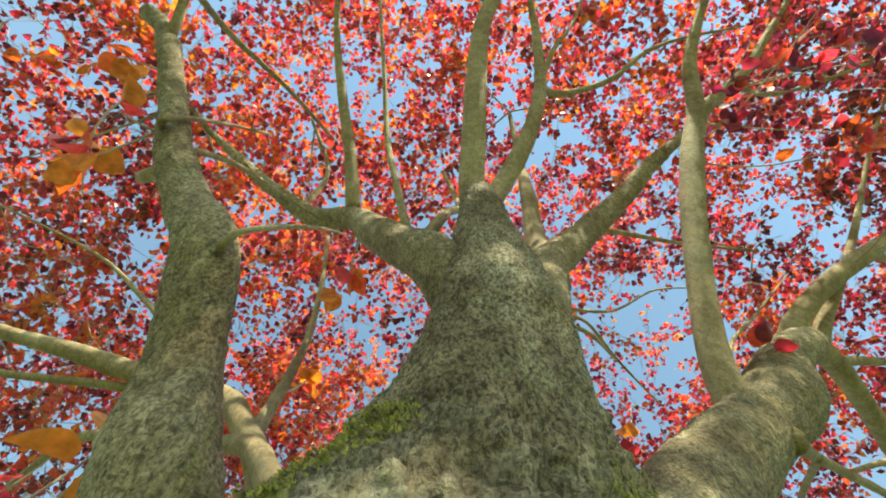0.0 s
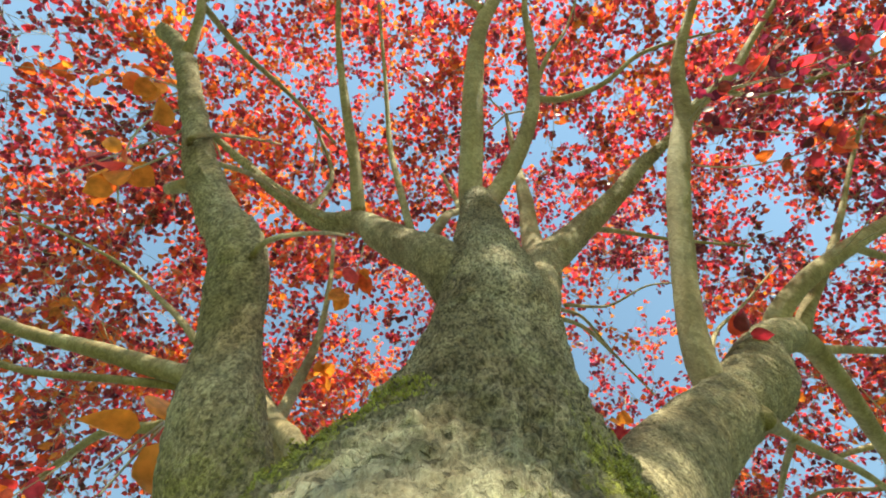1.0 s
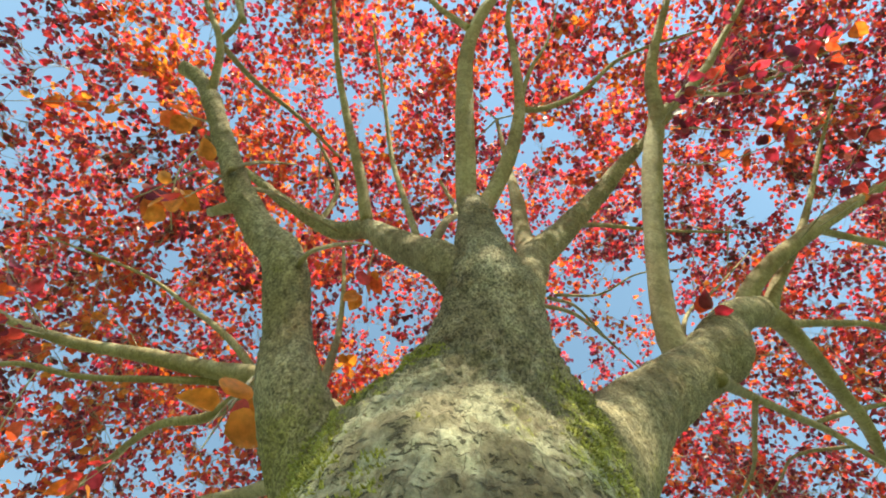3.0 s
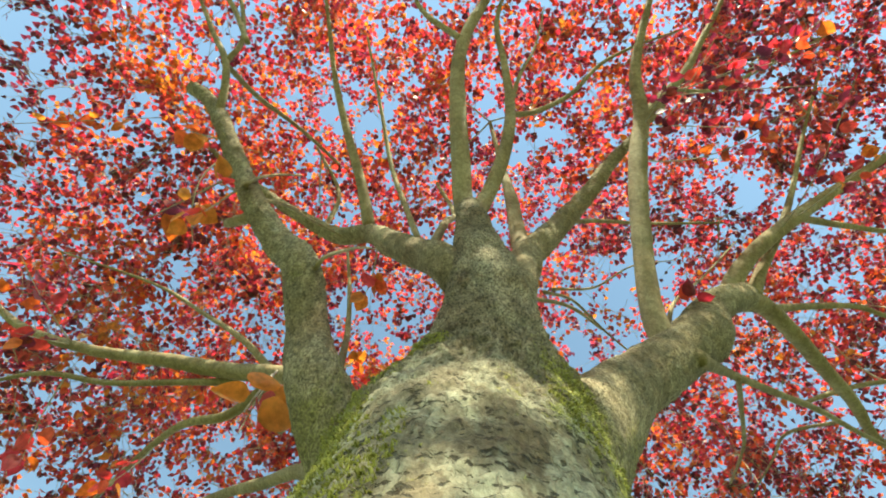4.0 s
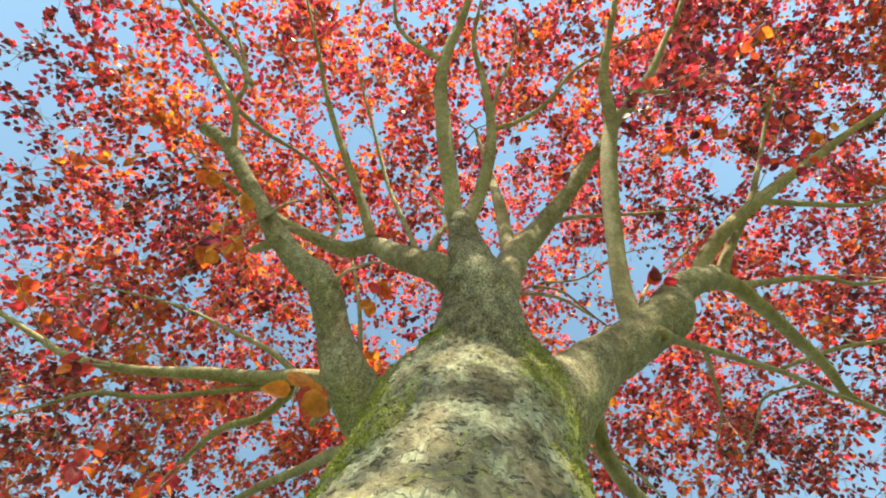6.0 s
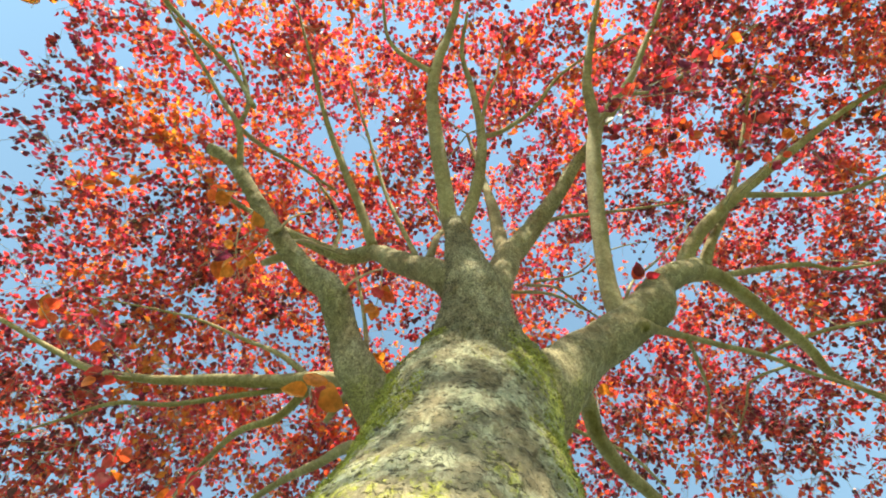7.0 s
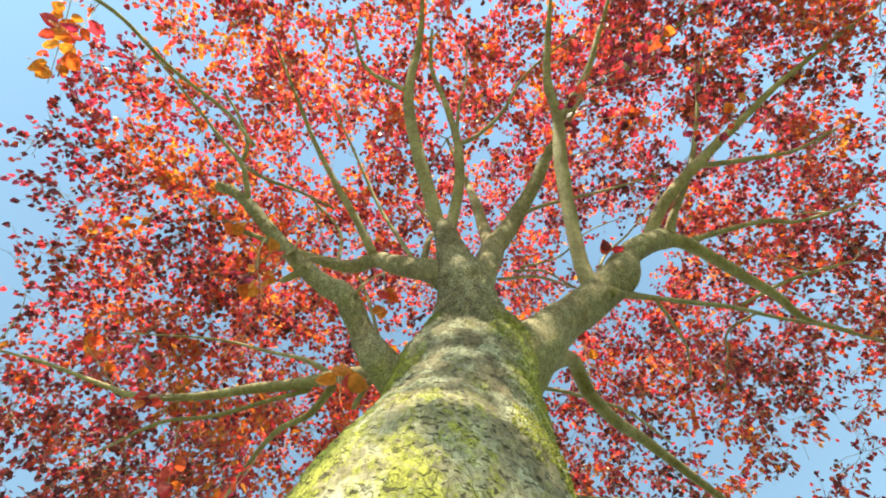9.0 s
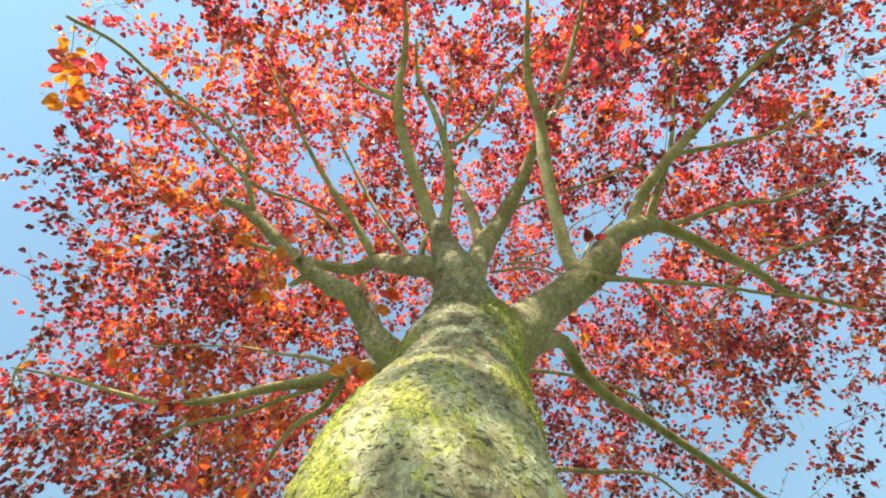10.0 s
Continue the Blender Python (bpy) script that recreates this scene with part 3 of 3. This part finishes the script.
def inside(p):
    """How full the crown is at a place: 0 outside it, up to 1."""
    q = p[:2] - CROWN
    far, angle = np.hypot(*q), np.arctan2(q[1], q[0])
    edge = rim(angle) * (1 + 0.07 * noise.noise(Vector((3 * math.cos(angle), 3 * math.sin(angle), p[2]))))
    s = far / edge
    if s > 1:
        return 0.0
    bottom = 4.75 - 0.75 * s ** 0.8 + 0.25 * noise.noise(Vector((p[0] * 1.2, p[1] * 1.2, 1.0)))
    bottom -= 0.75 * min(1.0, max(0.0, -0.4 - p[0])) * min(1.0, max(0.0, p[1] + 0.1))            # it hangs lower round the low boughs
    bottom -= 0.40 * min(1.0, max(0.0, p[0] - 0.4)) * min(1.0, max(0.0, p[1] - 0.3))
    bottom -= 0.60 * max(0.0, 1 - math.hypot(p[0] - 1.4, p[1] + 0.4) / 1.1)
    top = 7.0 - 2.2 * s ** 3
    if p[2] < bottom or p[2] > top:
        return 0.0
    full = 0.62 + 1.0 * noise.noise(Vector((p[0] * 1.5, p[1] * 1.5, p[2] * 1.2 + 3.0)))
    full *= 0.70 + 0.50 * s                          # more open round the axis than at the rim
    full *= 1 + 0.35 * min(1.0, max(0.0, -0.3 - p[0])) * min(1.0, max(0.4, p[1] + 0.4))       # thicker over the low boughs
    full *= 1 + 1.1 * min(1.0, max(0.0, -0.8 - p[0])) * min(1.0, max(0.0, 0.6 - p[1]))
    full *= 1 + 0.6 * min(1.0, max(0.0, p[0] - 1.7)) * min(1.0, max(0.0, 0.4 - p[1]))
    full *= 1 + 0.5 * min(1.0, max(0.0, p[0] - 0.5)) * min(1.0, max(0.0, p[1] - 1.0))
    if sun_line(p, (0.02, 0.20, 1.95)) < 0.45:       # leaves thickened along the sun's rays, to put stem and limbs in shade
        full = max(full, 0.55) * 1.5
    # fullest on the rays to further spots of stem and limbs, for deeper shade
    if sun_line(p, (-0.24, 0.27, 2.20)) < 0.26 or sun_line(p, (0.07, 0.23, 2.24)) < 0.28 or sun_line(p, (-0.01, 0.18, 1.65)) < 0.18 or sun_line(p, (-0.02, 0.12, 1.30)) < 0.22 or sun_line(p, (0.30, 0.38, 2.13)) < 0.22:
        full = 1.35
    h = p[2] - 3.5
    if math.hypot(p[0] - 0.20 - 0.10 * h, p[1] + 0.40 + 0.25 * h) < 0.4:
        full = max(full, 0.7)
    # open places in the crown, between the limbs
    for x, y, wide, least in ((0.80 + 0.43 * h, 0.70 + 0.37 * h, 0.62 + 0.18 * h, 0.12), (-0.30 - 0.14 * h, 0.65 + 0.34 * h, 0.38 + 0.12 * h, 0.4),
                              (1.37 + 0.66 * h, 0.03 + 0.05 * h, 0.28 + 0.12 * h, 0.3)):
        hole = math.hypot(p[0] - x, p[1] - y) / max(0.2, wide)
        if hole < 1:
            full *= least + (1 - least) * hole ** 2
    return max(0.0, min(1.35, full)) / 1.35


def leaf_shape(length, width, fold, droop, rows=((0.0, 0.10), (0.06, 0.38), (0.32, 0.53), (0.68, 0.32), (1.0, 0.0))):
    """A heart-shaped leaf: a folded blade along +x, with its stalk at the origin; rows: how wide it is along its length."""
    v, f = [], []
    for s, w in rows:
        mid = (s * length, 0.0, -droop * length * s * s)
        if w:
            y, dz = w * width, fold * w * width
            back = -0.07 * length if s == 0.06 else 0.0
            v += [(mid[0] + back, -y, mid[2] + dz), mid, (mid[0] + back, y, mid[2] + dz)]
        else:
            v.append(mid)
    last = 3 * len(rows) - 6
    for a in range(0, last, 3):
        b = a + 3
        f += [(a, a + 1, b + 1, b), (a + 1, a + 2, b + 2, b + 1)]
    f += [(last, last + 1, last + 3), (last + 1, last + 2, last + 3)]
    return np.array(v), f


FORMS = ((0.95, 0.25, 0.10), (0.85, 0.45, 0.22), (1.0, 0.12, 0.30), (0.78, 0.6, 0.05), (0.9, -0.2, 0.15))
SHAPES = [leaf_shape(1.0, *form) for form in FORMS]
ROUNDED = ((0.0, 0.12), (0.06, 0.30), (0.10, 0.40), (0.20, 0.49), (0.32, 0.52), (0.45, 0.50), (0.58, 0.44), (0.70, 0.35), (0.82, 0.22), (0.91, 0.10), (1.0, 0.0))
SHAPES_NEAR = [leaf_shape(1.0, *form, ROUNDED) for form in FORMS]


def unit(v):
    return v / (np.linalg.norm(v, axis=-1, keepdims=True) + 1e-9)


def bezier(a, m, b, rows):
    """Curves from a by way of m to b, rows points each."""
    t = np.linspace(0, 1, rows)[None, :, None]
    return (1 - t) ** 2 * a[:, None] + 2 * t * (1 - t) * m[:, None] + t ** 2 * b[:, None]


def thin_tubes(lines, radii, sides):
    """Many thin tubes at once: lines (n, k, 3), radii (n, k)."""
    n, k, _ = lines.shape
    along = unit(np.gradient(lines, axis=1))
    side = unit(np.cross(along, np.array((0.31, 0.82, 0.47))))
    other = np.cross(along, side)
    turn = np.linspace(0, 2 * np.pi, sides, endpoint=False)
    v = lines[:, :, None] + radii[:, :, None, None] * (np.cos(turn)[:, None] * side[:, :, None] + np.sin(turn)[:, None] * other[:, :, None])
    i, j = np.meshgrid(np.arange(k - 1), np.arange(sides), indexing="ij")
    nxt = (j + 1) % sides
    quad = np.stack([i * sides + j, i * sides + nxt, (i + 1) * sides + nxt, (i + 1) * sides + j], -1).reshape(-1, 4)
    return v.reshape(-1, 3), (quad[None] + (np.arange(n) * k * sides)[:, None, None]).reshape(-1, 4)


def blades_at(roots, ways, sizes):
    """Leaves at roots, pointing along ways, their blades lying roughly flat to the sky."""
    n = len(roots)
    ways = unit(ways)
    up = np.column_stack([rng.normal(0, 0.42, n), rng.normal(0, 0.42, n) - 0.1, np.ones(n)])
    side = unit(np.cross(up, ways))
    return np.stack([ways, side, np.cross(ways, side)], -1), rng.integers(len(SHAPES), size=n)


def fast_mesh(name, verts, quads, tris, mat, smooth):
    me = bpy.data.meshes.new(name)
    loops = np.concatenate([quads.ravel(), tris.ravel()]).astype(np.int32)
    sizes = np.concatenate([np.full(len(quads), 4), np.full(len(tris), 3)]).astype(np.int32)
    me.vertices.add(len(verts))
    me.vertices.foreach_set("co", np.ascontiguousarray(verts, np.float32).ravel())
    me.loops.add(len(loops))
    me.loops.foreach_set("vertex_index", loops)
    me.polygons.add(len(sizes))
    me.polygons.foreach_set("loop_start", np.concatenate([[0], np.cumsum(sizes)[:-1]]).astype(np.int32))
    me.polygons.foreach_set("use_smooth", np.full(len(sizes), smooth))
    me.materials.append(mat)
    me.update(calc_edges=True)
    me.validate()
    return me


# places of the main wood that twigs may spring from, beyond the bare inner limbs
anchor = np.vstack([line[line[:, 3] < 0.034][::5] for line in LINES[1:]])
grid, thick = anchor[:, :3].copy(), anchor[:, 3].copy()

SPRAYS = 4250
wanted = []
while len(wanted) < SPRAYS:
    p = np.array((rng.uniform(-4.2, 5.1), rng.uniform(-3.9, 4.3), rng.uniform(2.8, 7.0)))
    if rng.random() < inside(p):
        wanted.append(p)
wanted = np.array(wanted)
reach = np.array([np.min(((grid - p) ** 2).sum(1)) for p in wanted])
wanted = wanted[np.argsort(reach)]

# each spray hangs on the wood or twig nearest to it, so that long twigs branch as they grow
starts, begin_r = [], []
for first in range(0, SPRAYS, 50):
    batch = wanted[first:first + 50]
    d2 = ((grid[None] - batch[:, None]) ** 2).sum(-1) + 0.8 * np.maximum(0, grid[None, :, 2] - batch[:, None, 2]) ** 2
    k = np.argmin(d2, axis=1)
    a, gap = grid[k], np.linalg.norm(batch - grid[k], axis=1)
    r0 = np.minimum(thick[k] * 0.8, 0.0050 + 0.0032 * gap)
    starts.append(a)
    begin_r.append(r0)
    for s in (0.4, 0.7, 0.95):
        grid = np.vstack([grid, a + (batch - a) * s])
        thick = np.concatenate([thick, r0 * (1.1 - 0.7 * s)])
starts, begin_r = np.vstack(starts), np.concatenate(begin_r)
gap = np.linalg.norm(wanted - starts, axis=1)[:, None]
bow = (starts + wanted) / 2 + rng.normal(0, 0.10, (SPRAYS, 3)) * gap + np.array((0, 0, 0.06)) * gap
stems = bezier(starts, bow, wanted, 9)
taper = begin_r[:, None] * np.linspace(1, 0.3, 9)[None]
taper = np.maximum(taper, 0.0015)
near = np.argsort(((stems.mean(1) - (0.1, 0.1, 2.0)) ** 2).sum(1))
for i in near[:160]:
    v, f = thin_tubes(stems[i:i + 1] + np.array(tree_frame.translation), taper[i:i + 1], 6)
    part("twig", mesh("twig", v.tolist(), f.tolist(), BARK_TWIG), tree)
rest = near[160:]
twig_v, twig_f = thin_tubes(stems[rest], taper[rest], 5)

# side shoots along the outer part of every twig, and leaves to either side of twig and shoots
SHOOTS = 5
which = np.repeat(np.arange(SPRAYS), SHOOTS)
s = rng.uniform(np.maximum(0.15, 1 - 0.6 / gap[which, 0]), 1.0)
at_i = np.clip((s * 8).astype(int), 0, 7)
f = (s * 8 - at_i)[:, None]
root = stems[which, at_i] * (1 - f) + stems[which, at_i + 1] * f
d = unit(stems[which, at_i + 1] - stems[which, at_i])
out = unit(d * rng.uniform(0.2, 0.9, (len(which), 1)) + rng.normal(0, 0.6, (len(which), 3)) * np.array((1, 1, 0.55)))
tip = root + out * rng.uniform(0.10, 0.30, (len(which), 1)) + np.array((0, 0, -0.03))
shoots = bezier(root, (root + tip) / 2 + rng.normal(0, 0.02, tip.shape) + np.array((0, 0, 0.02)), tip, 4)
sv, sf = thin_tubes(shoots, np.linspace(0.0022, 0.0011, 4)[None].repeat(len(which), 0), 3)
twig_f = np.vstack([twig_f, sf + len(twig_v)])
twig_v = np.vstack([twig_v, sv])

PER_SHOOT = 7
w = np.repeat(np.arange(len(which)), PER_SHOOT)
keep = rng.random(len(w)) < 0.85
w = w[keep]
s = rng.uniform(0.15, 1.0, len(w))
k = np.clip((s * 3).astype(int), 0, 2)
f = (s * 3 - k)[:, None]
root = shoots[w, k] * (1 - f) + shoots[w, k + 1] * f
d = unit(shoots[w, k + 1] - shoots[w, k])
side = np.cross(d, np.array((0, 0, 1.0))) * rng.choice((-1, 1), len(w))[:, None]
way = unit(side * rng.uniform(0.4, 1.1, (len(w), 1)) + d * rng.uniform(0.1, 1.0, (len(w), 1)) + rng.normal(0, 0.28, (len(w), 3)) + np.array((0, 0, -0.25)))
size = 0.036 * np.clip(rng.normal(1.0, 0.18, len(w)), 0.55, 1.4)
turn, kind = blades_at(root, way, size)
leaf_root = root + way * size[:, None] * 0.35
shut = np.ones(len(leaf_root), bool)
for x, y, z, wide in GAPS:
    shut &= (sun_line(leaf_root + way * size[:, None] * 0.5, (x, y, z)) > wide) | (rng.random(len(shut)) < 0.06)
leaf_root, turn, size, kind = leaf_root[shut], turn[shut], size[shut], kind[shut]
# the leaves nearest to the stem are built one by one
order = np.argsort(((leaf_root - (0.1, 0.0, 1.9)) ** 2).sum(1))
singles = [(leaf_root[i], turn[i], size[i], kind[i]) for i in order[:150]]
kind[order[:150]] = -1
leaf_v, leaf_q, leaf_t, count = [], [], [], 0
for number, (v, f) in enumerate(SHAPES):
    pick = kind == number
    m = int(pick.sum())
    vv = np.einsum("nij,kj->nki", turn[pick], v) * size[pick][:, None, None] + leaf_root[pick][:, None]
    base = count + (np.arange(m) * len(v))[:, None, None]
    leaf_q.append((np.array([x for x in f if len(x) == 4])[None] + base).reshape(-1, 4))
    leaf_t.append((np.array([x for x in f if len(x) == 3])[None] + base).reshape(-1, 3))
    leaf_v.append(vv.reshape(-1, 3))
    count += m * len(v)
leaf_v, leaf_q, leaf_t = np.vstack(leaf_v), np.vstack(leaf_q), np.vstack(leaf_t)

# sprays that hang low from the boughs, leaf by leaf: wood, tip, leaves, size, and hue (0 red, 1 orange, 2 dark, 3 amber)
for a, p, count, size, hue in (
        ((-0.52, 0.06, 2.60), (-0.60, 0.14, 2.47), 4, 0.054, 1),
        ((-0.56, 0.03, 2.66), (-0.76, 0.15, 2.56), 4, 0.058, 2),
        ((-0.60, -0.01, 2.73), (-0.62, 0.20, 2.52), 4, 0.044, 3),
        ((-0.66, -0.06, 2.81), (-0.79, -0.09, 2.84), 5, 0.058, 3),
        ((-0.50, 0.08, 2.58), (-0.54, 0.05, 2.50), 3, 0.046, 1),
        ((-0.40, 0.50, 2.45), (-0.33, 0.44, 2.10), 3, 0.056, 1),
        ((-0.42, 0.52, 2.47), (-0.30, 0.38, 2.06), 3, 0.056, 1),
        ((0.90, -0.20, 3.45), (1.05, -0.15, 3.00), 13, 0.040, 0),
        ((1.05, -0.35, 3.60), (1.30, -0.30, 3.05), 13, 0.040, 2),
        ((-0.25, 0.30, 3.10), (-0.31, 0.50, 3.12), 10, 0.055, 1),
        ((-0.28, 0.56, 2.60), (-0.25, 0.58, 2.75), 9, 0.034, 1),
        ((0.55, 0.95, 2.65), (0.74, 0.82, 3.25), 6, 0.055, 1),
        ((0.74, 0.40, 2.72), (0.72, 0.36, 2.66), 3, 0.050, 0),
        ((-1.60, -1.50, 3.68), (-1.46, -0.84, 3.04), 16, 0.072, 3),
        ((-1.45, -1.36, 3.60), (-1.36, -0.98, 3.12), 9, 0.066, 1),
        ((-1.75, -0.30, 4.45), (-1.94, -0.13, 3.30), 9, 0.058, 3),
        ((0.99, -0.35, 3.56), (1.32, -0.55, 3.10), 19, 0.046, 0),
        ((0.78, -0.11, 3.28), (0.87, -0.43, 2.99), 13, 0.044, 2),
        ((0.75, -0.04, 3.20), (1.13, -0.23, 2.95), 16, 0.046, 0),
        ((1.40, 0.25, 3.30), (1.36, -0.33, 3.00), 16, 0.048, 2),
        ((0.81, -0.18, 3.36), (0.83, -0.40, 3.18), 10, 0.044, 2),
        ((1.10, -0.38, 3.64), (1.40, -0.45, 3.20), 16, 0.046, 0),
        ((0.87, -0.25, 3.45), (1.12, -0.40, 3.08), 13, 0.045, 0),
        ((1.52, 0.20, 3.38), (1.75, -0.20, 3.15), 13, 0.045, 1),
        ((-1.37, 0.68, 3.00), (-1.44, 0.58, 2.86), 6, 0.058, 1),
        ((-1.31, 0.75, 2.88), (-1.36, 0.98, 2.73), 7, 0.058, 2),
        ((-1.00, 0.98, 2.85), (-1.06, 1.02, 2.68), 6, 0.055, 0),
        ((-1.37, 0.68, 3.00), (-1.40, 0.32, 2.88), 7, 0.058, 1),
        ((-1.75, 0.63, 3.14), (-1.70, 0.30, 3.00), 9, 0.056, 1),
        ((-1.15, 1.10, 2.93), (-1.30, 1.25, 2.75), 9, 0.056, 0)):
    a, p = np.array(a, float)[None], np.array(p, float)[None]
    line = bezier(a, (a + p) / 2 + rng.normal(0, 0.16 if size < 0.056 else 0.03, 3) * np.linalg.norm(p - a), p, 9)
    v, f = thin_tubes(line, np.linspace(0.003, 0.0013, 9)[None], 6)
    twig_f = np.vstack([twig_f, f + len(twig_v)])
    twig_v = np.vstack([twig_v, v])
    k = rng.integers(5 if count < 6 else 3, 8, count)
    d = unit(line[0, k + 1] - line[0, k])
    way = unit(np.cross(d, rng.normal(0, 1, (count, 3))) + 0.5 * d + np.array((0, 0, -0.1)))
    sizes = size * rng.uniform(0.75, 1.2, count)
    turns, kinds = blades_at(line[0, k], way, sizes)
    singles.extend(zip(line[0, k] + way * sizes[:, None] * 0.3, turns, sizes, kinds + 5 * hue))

shift = np.array(tree_frame.translation)
tagged(part("twig_growth", fast_mesh("twig_growth", twig_v + shift, twig_f, np.zeros((0, 3), int), BARK_TWIG, True), tree, "thin pale brown twigs"), kind="stuff")
tagged(part("foliage", fast_mesh("foliage", leaf_v + shift, leaf_q, leaf_t, LEAF, False), tree, "translucent red and orange heart-shaped leaves"), kind="stuff")
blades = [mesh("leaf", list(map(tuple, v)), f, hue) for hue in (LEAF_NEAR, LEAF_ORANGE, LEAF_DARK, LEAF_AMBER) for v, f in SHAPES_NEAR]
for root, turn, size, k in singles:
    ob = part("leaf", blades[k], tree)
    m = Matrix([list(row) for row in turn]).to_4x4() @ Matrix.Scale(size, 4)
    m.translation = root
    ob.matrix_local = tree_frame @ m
